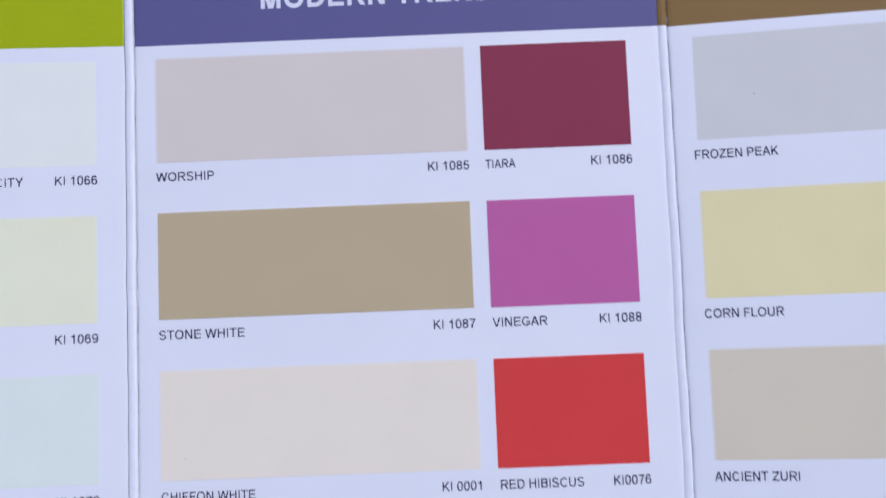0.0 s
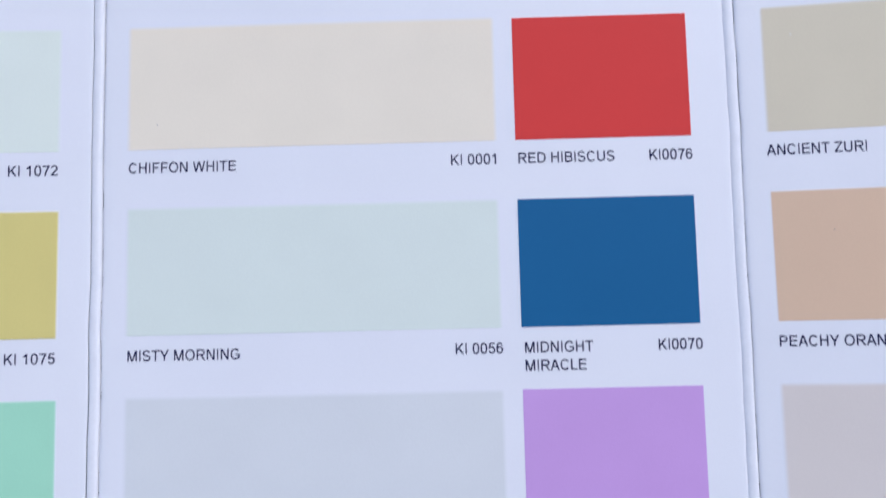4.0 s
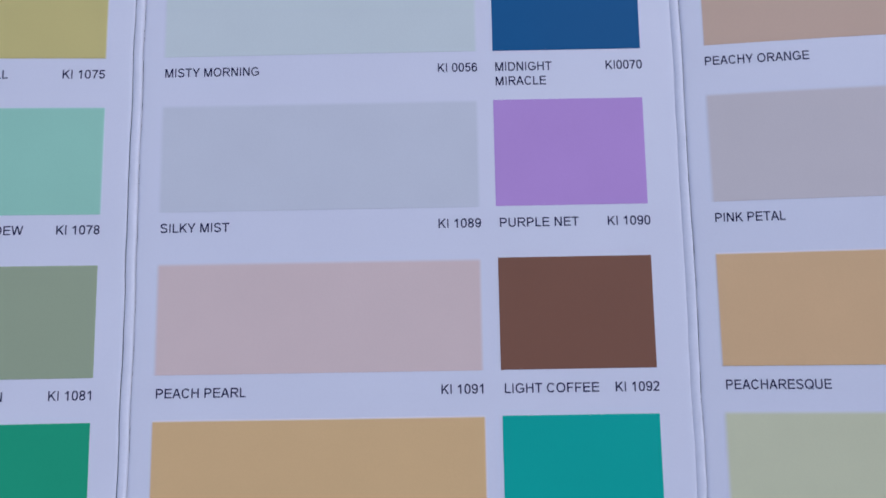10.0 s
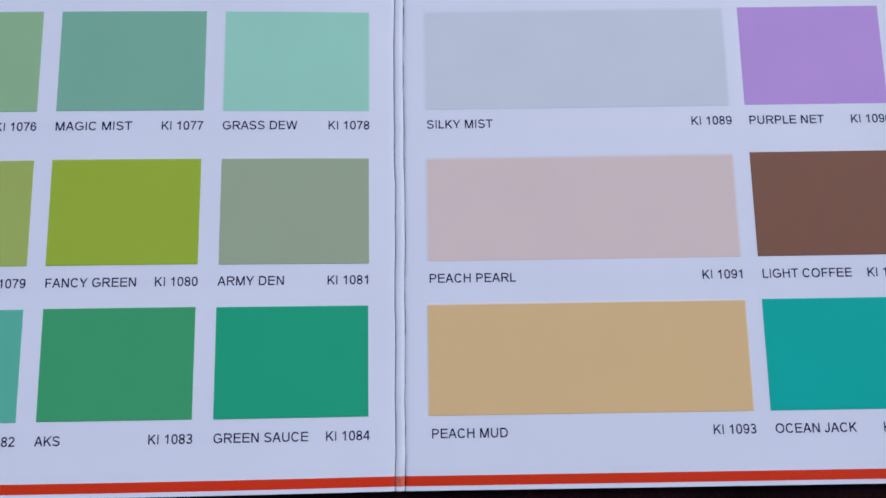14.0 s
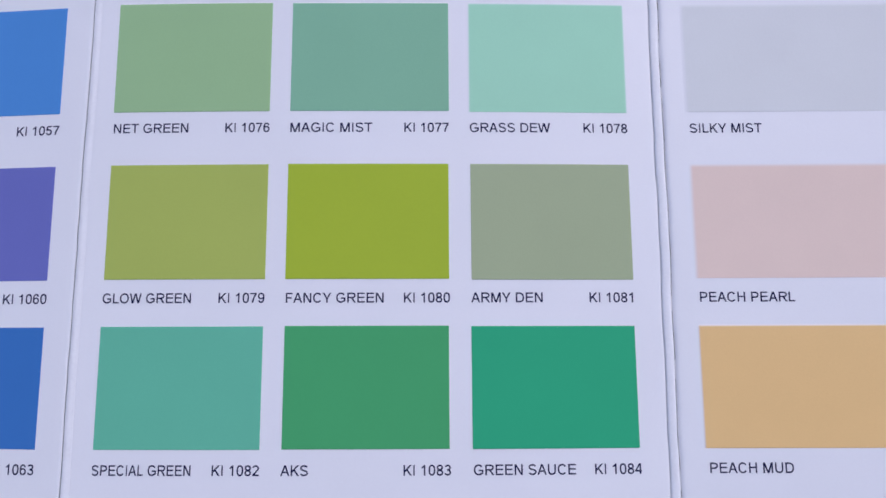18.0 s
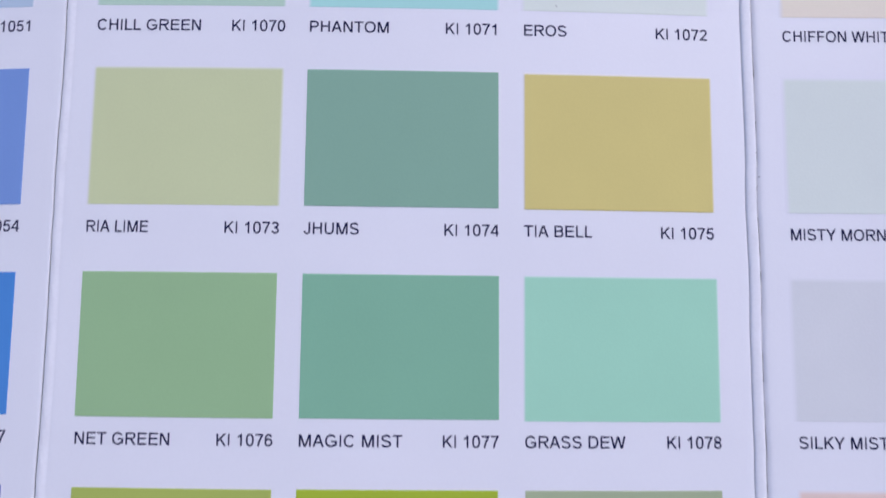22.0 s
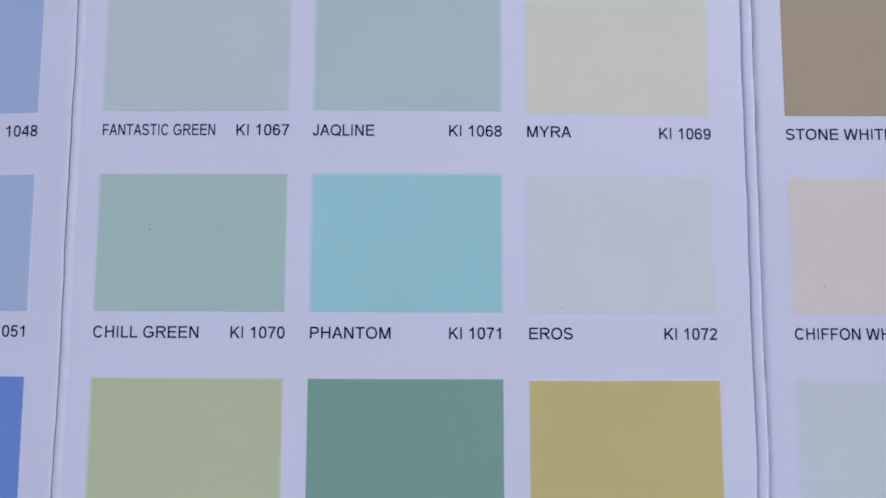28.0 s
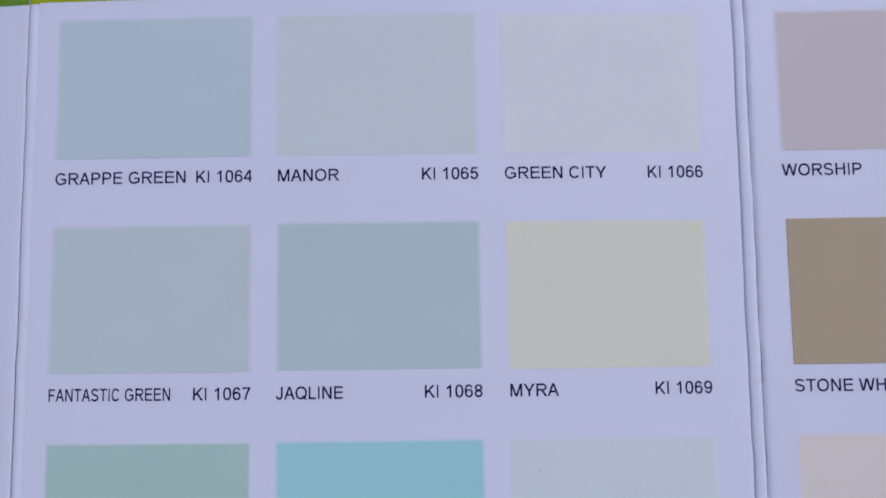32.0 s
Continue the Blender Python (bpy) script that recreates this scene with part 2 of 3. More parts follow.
# folds: a low worn ridge of paper between two creases
# crease shade is shaped as open slits: width left and right of each ridge
SLITS = [(0.00019, 0.0), (0.00008, 0.00010), (0.0, 0.00013)]
FLANK = [(0.00022, 0.00070), (0.00010, 0.00013), (0.00018, 0.00020)]
DEEP = [(0.00010, 0.00003), (0.00035, 0.00045), (0.00020, 0.00018)]
for k in range(3):
    x0, x1 = EDGES[k][1], EDGES[k + 1][0]
    base = FOLD_Z[k + 1]

    slit_left, slit_right = SLITS[k]

    def crest(x, y, x0=x0, x1=x1, base=base, k=k, slits=SLITS[k]):
        u = abs(2 * (x - x0) / (x1 - x0) - 1)
        z = base + 0.00001 + (0.00010 + 0.00003 * noise.noise(Vector((k * 7.0, y * 120, 0)))) * (1 - u * u) ** 2
        for d, slit, flank, deep in ((x - x0, slits[0], FLANK[k][0], DEEP[k][0]), (x1 - x, slits[1], FLANK[k][1], DEEP[k][1])):
            z -= deep * math.exp(-max(0.0, d - slit) / flank)
        return z

    def sway(x, y, x0=x0, x1=x1):
        u = (x - x0) / (x1 - x0)
        return x + wander(x0, y) * (1 - u) + wander(x1, y) * u

    left, right = x0 + slit_left, x1 - slit_right
    profile = [left, left + 0.00006, left + 0.00010, left + 0.00015, left + 0.00026] + steps(left + 0.0004, right - 0.0004, 10) + [right - 0.00026, right - 0.00015, right - 0.00010, right - 0.00006, right]
    data = slab(profile, steps(BOTTOM + 0.00002, TOP, 180), crest, lambda x, y, c=crest: c(x, y) - THICK, sway)
    f = smooth(part("fold", data, RIDGE, card, "worn white ridge of the fold between two panels"))
    for name, y0, y1, m in (("header_band", HEAD, TOP, HEADERS[(1, 1, 3)[k]] if k != 1 else None), ("footer_stripe", -0.1573, -0.1556, WORN_RED)):
        if m is None:
            continue
        data = film(profile, steps(y0, y1, 24), lambda x, y, c=crest: c(x, y) + 0.00003, sway)
        smooth(part(name, data, m, f))

# ---- lettering: plain grotesque capitals drawn with a pen of even width ----
ADVANCE = dict(zip("ABCDEFGHIJKLMNOPQRSTUVWXYZ", (667, 667, 722, 722, 667, 611, 778, 722, 278, 500, 667, 556, 833, 722, 778, 667, 778, 722, 667, 611, 722, 667, 944, 667, 667, 611)))
ADVANCE.update({c: 556 for c in "0123456789"})
ADVANCE[" "] = 278
# clear space before and after each letter, in thousandths of the size
SIDES = "A0,0 B73,40 C50,37 D77,46 E79,46 F82,46 G53,55 H80,80 I93,93 J17,76 K73,1 L73,34 M74,73 N76,77 O48,45 P77,46 Q43,30 R79,9 S45,50 T23,22 U79,77 V4,4 W9,9 X4,5 Y3,3 Z20,30 " \
        "042,42 1109,183 230,53 342,47 413,50 542,44 638,45 747,45 841,45 942,41"
SIDE = {w[0]: tuple(int(q) / 1000 for q in w[1:].split(",")) for w in SIDES.split()}
CAP = 0.716
glyphs = {}


def arc(cx, cy, rx, ry, a0, a1, square=2.25, n=18):
    """Points on a slightly squared ellipse from a0 to a1 degrees."""
    pts = []
    for i in range(n + 1):
        a = radians(a0 + (a1 - a0) * i / n)
        c, d = math.cos(a), math.sin(a)
        pts.append((cx + rx * math.copysign(abs(c) ** (2 / square), c), cy + ry * math.copysign(abs(d) ** (2 / square), d)))
    return pts


def pen(pts, wide, closed=False):
    """A line of even width along pts, with mitred corners: vertices and faces."""
    n, verts, faces = len(pts), [], []
    q = [Vector(p) for p in pts]
    for i in range(n):
        before = q[i] - q[i - 1] if i or closed else q[1] - q[0]
        after = q[(i + 1) % n] - q[i] if i < n - 1 or closed else before
        if before.length < 1e-9 or after.length < 1e-9:
            before = after = before if before.length > after.length else after
        u, v = before.normalized(), after.normalized()
        m = Vector((-(u.y + v.y), u.x + v.x))
        m = m.normalized() if m.length > 1e-6 else Vector((-u.y, u.x))
        k = wide / 2 / max(0.45, m.dot(Vector((-u.y, u.x))))
        verts += [tuple(q[i] + m * k), tuple(q[i] - m * k)]
    for i in range(n if closed else n - 1):
        a, b = 2 * i, 2 * ((i + 1) % n)
        faces.append((a, a + 1, b + 1, b))
    return verts, faces


def slant_bar(x0, y0, x1, y1, wide):
    """A slanting bar whose ends are cut level."""
    h = wide / 2 * math.hypot(x1 - x0, y1 - y0) / abs(y1 - y0)
    return [(x0 - h, y0), (x0 + h, y0), (x1 + h, y1), (x1 - h, y1)], [(0, 1, 2, 3)]


def box(x0, y0, x1, y1):
    return [(x0, y0), (x1, y0), (x1, y1), (x0, y1)], [(0, 1, 2, 3)]


def strokes(c, w, t, h):
    """The strokes of a capital or figure of width w and height 1; t and h: width of upright and level strokes."""
    l, r, b, top, m = t / 2, w - t / 2, h / 2, 1 - h / 2, w / 2
    stem, far = box(0, 0, t, 1), box(w - t, 0, w, 1)
    bar = lambda y, x0, x1: box(x0, y - h / 2, x1, y + h / 2)
    over = 0.012
    bowl = lambda y0, y1, x0, x1: pen([(x0, y1)] + arc(x1 - min(0.30, x1 - x0), (y0 + y1) / 2, min(0.30, x1 - x0), (y1 - y0) / 2, 90, -90) + [(x0, y0)], h * 1.04)
    if c == "A":
        return [slant_bar(0.62 * t, 0, m - 0.012, 1, t), slant_bar(w - 0.62 * t, 0, m + 0.012, 1, t), bar(0.345, 0.24 * w, 0.76 * w)]
    if c == "B":
        return [stem, bowl(0.52, top, t * 0.6, r - 0.03), bowl(b, 0.52, t * 0.6, r)]
    if c == "C":
        return [pen(arc(m, 0.5, m - l, 0.5 - b + over, 36, 322, 2.15, 30), h * 1.06)]
    if c == "D":
        return [stem, pen([(t * 0.6, top)] + arc(r - 0.40, 0.5, 0.40, 0.5 - b, 90, -90, 2.3, 24) + [(t * 0.6, b)], h * 1.06)]
    if c == "E":
        return [stem, bar(b, t * 0.9, w), bar(0.525, t * 0.9, w * 0.945), bar(top, t * 0.9, w * 0.98)]
    if c == "F":
        return [stem, bar(0.49, t * 0.9, w * 0.88), bar(top, t * 0.9, w)]
    if c == "G":
        return [pen(arc(m, 0.5, m - l, 0.5 - b + over, 36, 312, 2.15, 30) + [(r, 0.16)], h * 1.06), box(w - t, 0.13, w, 0.5), bar(0.45, m + 0.02, w - t * 0.5)]
    if c == "H":
        return [stem, far, bar(0.53, t * 0.9, w - t * 0.9)]
    if c == "I":
        return [box(0, 0, w, 1)]
    if c == "J":
        return [pen([(r, 1), (r, 0.30)] + arc(m, 0.27, m - l, 0.27 - b + over, 0, -178, 2.2) , t)]
    if c == "K":
        return [stem, slant_bar(t * 0.55, 0.34, w - t * 0.85, 1, t), slant_bar(w - t * 0.65, 0, w * 0.34, 0.62, t)]
    if c == "L":
        return [stem, bar(b, t * 0.9, w)]
    if c == "M":
        return [stem, far, slant_bar(t * 0.75, 1, m - 0.012, 0, t), slant_bar(w - t * 0.75, 1, m + 0.012, 0, t)]
    if c == "N":
        return [stem, far, slant_bar(t * 0.62, 1, w - t * 0.62, 0, t)]
    if c in "OQ0":
        ring_pts = arc(m, 0.5, m - l, 0.5 - b + over, 0, 360, 2.45 if c == "0" else 2.15, 36)[:-1]
        tail = [slant_bar(w * 0.93, -0.03, w * 0.60, 0.27, t * 0.9)] if c == "Q" else []
        return [pen(ring_pts, h * 1.08, True)] + tail
    if c == "P":
        return [stem, bowl(0.46, top, t * 0.6, r)]
    if c == "R":
        return [stem, bowl(0.50, top, t * 0.6, r - 0.05), slant_bar(w - t * 0.66, 0, w * 0.52, 0.46, t)]
    if c == "S":
        k = 0.735
        return [pen(arc(m, k, m - l - 0.02, 1 - k - b + over, 18, 235, 2.1) + arc(m, 0.27, m - l, 0.27 - b + over, 58, -164, 2.1), h * 1.04)]
    if c == "T":
        return [box(m - t / 2, 0, m + t / 2, 1 - h * 0.9), bar(top, 0, w)]
    if c == "U":
        return [pen([(l, 1), (l, 0.40)] + arc(m, 0.36, m - l, 0.36 - b + over, 180, 360, 2.2, 22) + [(r, 0.40), (r, 1)], t)]
    if c == "V":
        return [slant_bar(0.60 * t, 1, m - 0.012, 0, t), slant_bar(w - 0.60 * t, 1, m + 0.012, 0, t)]
    if c == "W":
        q = w / 4
        return [slant_bar(0.60 * t, 1, q + 0.01, 0, t), slant_bar(m - 0.01, 1, q + 0.03, 0, t), slant_bar(m + 0.01, 1, w - q - 0.03, 0, t), slant_bar(w - 0.60 * t, 1, w - q - 0.01, 0, t)]
    if c == "X":
        return [slant_bar(0.66 * t, 0, w - 0.72 * t, 1, t), slant_bar(w - 0.66 * t, 0, 0.72 * t, 1, t)]
    if c == "Y":
        return [box(m - t / 2, 0, m + t / 2, 0.44), slant_bar(0.66 * t, 1, m - 0.005, 0.40, t), slant_bar(w - 0.66 * t, 1, m + 0.005, 0.40, t)]
    if c == "Z":
        return [bar(b, 0, w), bar(top, w * 0.03, w * 0.98), slant_bar(t * 0.75, h * 0.9, w - t * 0.85, 1 - h * 0.9, t)]
    if c == "1":
        return [box(w - t, 0, w, 1), pen([(w - t * 0.5, 0.93), (w - t * 1.25, 0.82), (0.0, 0.70)], h)]
    if c == "2":
        return [pen(arc(m, 0.72, m - l, 0.28 - b + over, 168, -28, 2.1) + [(m * 1.05, 0.36), (t * 0.75, h * 0.75)], h * 1.06), bar(b, 0, w)]
    if c == "3":
        return [pen(arc(m * 0.96, 0.745, m - l - 0.02, 0.255 - b + over, 160, -80, 2.1) + [(m * 0.78, 0.525)], h * 1.04), pen([(m * 0.78, 0.53)] + arc(m * 0.98, 0.275, m - l, 0.275 - b + over, 84, -166, 2.1), h * 1.04)]
    if c == "4":
        return [box(w * 0.66, 0, w * 0.66 + t, 1), bar(0.29, 0, w), slant_bar(t * 0.48, 0.30, w * 0.70, 0.97, t * 0.92)]
    if c == "5":
        return [bar(top, w * 0.20, w * 0.94), pen([(w * 0.27, 1 - h * 0.6), (w * 0.12, 0.50)], t), pen([(w * 0.10, 0.505)] + arc(m, 0.325, m - l, 0.325 - b + over, 128, -166, 2.1, 24), h * 1.04)]
    if c in "69":
        loop = arc(m, 0.32, m - l, 0.32 - b + over, 0, 360, 2.15, 30)[:-1]
        back = arc(m, 0.5, m - l, 0.5 - b + over, 30, 200, 2.3, 22)
        made = [pen(loop, h * 1.04, True), pen(back, h * 1.04)]
        return made if c == "6" else [([(w - px, 1 - py) for px, py in v], f) for v, f in made]
    if c == "7":
        return [bar(top, 0, w), pen([(r + 0.01, top - 0.02), (w * 0.62, 0.58), (w * 0.44, 0.26), (w * 0.38, 0)], t)]
    return [pen(arc(m, 0.745, m - l - 0.025, 0.255 - b + over, 0, 360, 2.1, 26)[:-1], h * 1.04, True), pen(arc(m, 0.275, m - l, 0.275 - b + over, 0, 360, 2.1, 30)[:-1], h * 1.04, True)]


def text_width(s, size):
    return sum(ADVANCE[c] for c in s) / 1000 * size


def lettering(name, s, p, x, y, material, size=0.00226, cap=0.00163, squeeze=1.0, right=False, weight=0.15, lift=0.00003):
    """Words printed on panel p, with the baseline at y, from x to the right (or ending at x)."""
    if right:
        x -= text_width(s, size) * squeeze - 0.04 * size
    verts, faces = [], []
    for c in s:
        adv = ADVANCE[c] / 1000 * size * squeeze
        if c != " ":
            if (c, weight) not in glyphs:
                glyphs[c, weight] = strokes(c, (ADVANCE[c] / 1000 - sum(SIDE[c])) / CAP, weight, weight * 0.93)
            pad, wide = SIDE[c][0] * size * squeeze, size * CAP * squeeze
            first = len(verts)
            for n, (v, fs) in enumerate(glyphs[c, weight]):
                k = len(verts)
                for gx, gy in v:
                    px, py = lean(p, x + pad + gx * wide, y + cap * gy)
                    verts.append((px, py, sheet_z(p, px, py) + lift + 0.0000015 * n))
                faces += [tuple(i + k for i in f) for f in fs]
                if n:
                    # a hair of ink ties each stroke to those before it
                    a, b = min(((i, o) for i in range(first, k) for o in range(k, len(verts))), key=lambda q: math.dist(verts[q[0]], verts[q[1]]))
                    mid = [(u + w) / 2 for u, w in zip(verts[a], verts[b])]
                    verts.append((mid[0] + 0.000002, mid[1] + 0.000001, mid[2]))
                    faces.append((a, b, len(verts) - 1))
        x += adv
    return part(name, (verts, faces), material, panels[p])


# ---- paint chips ----
def chip(p, x0, x1, y1, name, rgb, label, off=(0, 0, 0, 0), height=CHIP_H):
    """A slim painted paper chip glued to panel p, its edge cut sharp and slightly proud."""
    y0, cut = y1 - height, 0.00010
    proud = 0.00008 if min(rgb) < 150 else 0.00004
    x0, x1, y0, y1 = (v + d * 1e-5 + random.uniform(-1, 1) * 1e-5 for v, d in zip((x0, x1, y0, y1), off))
    # pale chips reach out so that their painted-in blur straddles the edge
    spill = 0.45 * edge_fade(rgb)
    x0, x1, y1 = x0 - spill, x1 + spill, y1 + spill
    n, soft_cut = max(6, int((x1 - x0) / 0.004)), max(cut, 1.7 * spill)
    xs = [x0] + steps(x0 + soft_cut, x1 - soft_cut, n) + [x1]
    ys = [y0] + steps(y0 + cut, y1 - soft_cut, 6) + [y1]

    def top(x, y):
        rim = y == y0 or (not spill and (x in (x0, x1) or y == y1))
        feathered = spill and (x in (x0, x1) or y == y1)
        return sheet_z(p, x, y) + (0.000006 if feathered else proud * 0.6 if rim else proud)

    verts, faces = slab(xs, ys, top, lambda x, y: sheet_z(p, x, y) - 0.00004)
    data = ([(*lean(p, x, y), z) for x, y, z in verts], faces)
    return part("paint_chip", data, paint(name, rgb, x1 - x0, y1 - y0), panels[p], label)


# chips glued a little off the grid: left, right, bottom and top edge, in hundredths of a millimetre
NUDGE = {"AKS": (3, -14, 6, 7), "ARMY DEN": (3, 6, -13, -3), "KI 1054": (0, 6, 0, 9), "KI 1057": (0, -1, 2, -9), "KI 1060": (0, -6, 0, -4), "LIGHT COFFEE": (4, -2, 13, 16),
         "FANCY GREEN": (-9, -4, -1, -3), "GLOW GREEN": (2, 8, 0, -9), "GRASS DEW": (0, 16, -17, -2), "JAQLINE": (11, 2, 13, 7), "JHUMS": (-9, 6, 5, 5), "MAGIC MIST": (-1, 10, 0, 2),
         "PEACH MUD": (-7, 14, -9, -3), "MYRA": (0, -16, -6, 0), "NET GREEN": (-10, -2, -5, 6), "OCEAN JACK": (10, 4, -10, 9), "PEACHY ORANGE": (4, 0, -6, 0), "PHANTOM": (6, 1, 0, 7),
         "PEACH PEARL": (6, -7, 8, -14), "PEACHARESQUE": (-2, 0, 9, -2), "PURPLE NET": (-12, -7, 11, 11), "RED HIBISCUS": (0, 7, 1, -9), "RIA LIME": (9, -6, 0, 11), "GREEN SAUCE": (-10, -11, 3, -2),
         "STONE WHITE": (1, -7, 4, -5), "TIA BELL": (7, 5, -6, -7), "VINEGAR": (0, -4, -5, -9)}
BASELINES = [0.0220, -0.0068, -0.0355, -0.0644, -0.0931, -0.1220, -0.1493]
# codes that are set a little off the edge of their chip
CODE_SHIFT = {"KI 1069": -0.00015, "KI 1072": -0.0002, "KI 1075": -0.0001, "KI 1078": 0.0001, "KI 1081": 0.0001, "KI 1085": 0.00012, "KI 0001": 0.00015}
# words and codes that are set narrower or wider than the rest
SQUEEZE = {"FANTASTIC GREEN": 0.775, "SPECIAL GREEN": 0.885, "GLOW GREEN": 0.96, "MAGIC MIST": 1.05, "TIARA": 0.835, "JAQLINE": 0.943, "RIA LIME": 0.915, "MISTY MORNING": 0.945, "VINEGAR": 0.98,
           "CHIFFON WHITE": 0.943, "RED HIBISCUS": 0.935, "MIDNIGHT MIRACLE": 0.935, "PHANTOM": 1.02, "KI 0001": 0.963, "KI 0056": 0.95, "KI0076": 0.955, "KI0070": 0.955}


def swatch(p, row, x0, x1, name, code, rgb, look_words):
    y = ROWS_TOP[row]
    key = name.lower().replace(" ", "_") or "blue"
    chip(p, x0, x1, y, key, rgb, look_words + " paint chip", NUDGE.get(name or code, (0, 0, 0, 0)))
    base = BASELINES[row] - (0.00005 if p == 1 else 0.0)
    # the words lean a little more than the chips
    shift = (0.0, 0.0, -0.003 * (y - 0.01), -0.006 * (y + 0.045))[p]
    words = name.split() if name == "MIDNIGHT MIRACLE" else [name]
    for i, w in enumerate(words):
        if w:
            lettering("colour_name", w, p, x0 + shift + (0.00012 if x0 > 0 and p == 2 else -0.0001), base - 0.0027 * i, INK, squeeze=SQUEEZE.get(name, 0.915 if p == 3 else 1.0))
    if code:
        lettering("colour_code", code, p, x1 + 0.00008 + 0.6 * shift + CODE_SHIFT.get(code, 0.0), base, INK, squeeze=SQUEEZE.get(code, 1.03 if p == 0 else 1.0), right=True)


# panel 0: one column of blues is seen
BLUES = [("KI 1045", (205, 224, 218), "pale grey-blue"), ("KI 1048", (184, 203, 222), "soft blue"), ("KI 1051", (188, 207, 219), "soft periwinkle"),
         ("KI 1054", (127, 158, 211), "cornflower blue"), ("KI 1057", (85, 145, 209), "bright blue"), ("KI 1060", (113, 118, 187), "violet blue"), ("KI 1063", (67, 121, 188), "royal blue")]
for r, (code, rgb, words) in enumerate(BLUES):
    swatch(0, r, -0.1841, -0.15733, "", code, rgb, words)

# panel 1: three columns of greens
GREENS = [
    ("GRAPPE GREEN", (212, 226, 215), "pale blue-grey", "MANOR", (225, 233, 217), "pale grey", "GREEN CITY", (241, 242, 227), "very pale grey"),
    ("FANTASTIC GREEN", (213, 226, 211), "pale grey-green", "JAQLINE", (204, 222, 206), "muted sage", "MYRA", (241, 240, 204), "pale cream"),
    ("CHILL GREEN", (192, 219, 195), "pale green", "PHANTOM", (178, 230, 217), "sky blue", "EROS", (231, 238, 223), "very pale mint"),
    ("RIA LIME", (210, 218, 165), "pale lime", "JHUMS", (142, 182, 155), "grey-green", "TIA BELL", (222, 208, 129), "mustard yellow"),
    ("NET GREEN", (159, 196, 143), "light leaf green", "MAGIC MIST", (138, 190, 155), "misty green", "GRASS DEW", (171, 225, 191), "mint"),
    ("GLOW GREEN", (176, 191, 94), "yellow-green", "FANCY GREEN", (171, 192, 56), "bright olive green", "ARMY DEN", (171, 184, 145), "army grey-green"),
    ("SPECIAL GREEN", (107, 191, 157), "turquoise green", "AKS", (78, 170, 107), "mid green", "GREEN SAUCE", (56, 174, 124), "emerald green")]
COLUMNS = [(-0.14757, -0.12089), (-0.11739, -0.09058), (-0.08696, -0.06021)]
for r, line in enumerate(GREENS):
    for c in range(3):
        name, rgb, words = line[3 * c:3 * c + 3]
        swatch(1, r, *COLUMNS[c], name, "KI %d" % (1064 + 3 * r + c), rgb, words)

# panel 2: a wide pale chip and a strong narrow one in each row
PAIRS = [
    ("WORSHIP", "KI 1085", (224, 213, 198), "pale mauve-grey", "TIARA", "KI 1086", (143, 60, 79), "dark wine red"),
    ("STONE WHITE", "KI 1087", (196, 178, 139), "stone brown", "VINEGAR", "KI 1088", (195, 103, 157), "magenta violet"),
    ("CHIFFON WHITE", "KI 0001", (243, 232, 208), "off-white", "RED HIBISCUS", "KI0076", (219, 70, 65), "bright red"),
    ("MISTY MORNING", "KI 0056", (226, 234, 221), "pale misty blue", "MIDNIGHT MIRACLE", "KI0070", (39, 101, 146), "deep blue"),
    ("SILKY MIST", "KI 1089", (223, 225, 222), "pale silver-grey", "PURPLE NET", "KI 1090", (205, 163, 218), "lilac purple"),
    ("PEACH PEARL", "KI 1091", (236, 213, 197), "pale pink", "LIGHT COFFEE", "KI 1092", (142, 100, 77), "coffee brown"),
    ("PEACH MUD", "KI 1093", (238, 200, 136), "sandy beige", "OCEAN JACK", "KI 1094", (48, 184, 160), "teal")]
for r, (n1, c1, rgb1, l1, n2, c2, rgb2, l2) in enumerate(PAIRS):
    swatch(2, r, -0.04950, 0.00752, n1, c1, rgb1, l1)
    swatch(2, r, 0.01055, 0.03745, n2, c2, rgb2, l2)

# panel 3: the wide chips of its first column
BEIGES = [("FROZEN PEAK", (221, 218, 209), "pale grey"), ("CORN FLOUR", (241, 229, 170), "pale yellow"), ("ANCIENT ZURI", (224, 213, 184), "warm grey"), ("PEACHY ORANGE", (226, 195, 162), "peach"),
          ("PINK PETAL", (225, 215, 204), "light grey"), ("PEACHARESQUE", (239, 199, 141), "apricot"), ("GLADE", (225, 225, 178), "pale sage")]
for r, (name, rgb, words) in enumerate(BEIGES):
    swatch(3, r, 0.04885, 0.1059, name, "", rgb, words)

lettering("header_title", "MODERN TRENDS", 2, -0.03015, 0.0536, PRINT_WHITE, size=0.00536, cap=0.0041, weight=0.20, lift=0.00005)

# web tab at the foot of panel 3
print_on("web_tab", 3, 0.0611, 0.1300, -0.1556, -0.1519, RED_PRINT, "orange-red printed tab")
lettering("web_lettering", "WWW", 3, 0.0680, -0.1553, PRINT_WHITE, size=0.0033, cap=0.0017, weight=0.20, lift=0.00005)


def ring(cx, cy, rx, ry, width, turns=40):
    verts, faces = [], []
    for i in range(turns):
        a = 2 * math.pi * i / turns
        for k in (-0.5, 0.5):
            x, y = cx + (rx + k * width) * math.cos(a), cy + (ry + k * width) * math.sin(a)
            verts.append((x, y, sheet_z(3, x, y) + 0.00005))
        faces.append((2 * i, 2 * i + 1, (2 * i + 3) % (2 * turns), (2 * i + 2) % (2 * turns)))
    return verts, faces


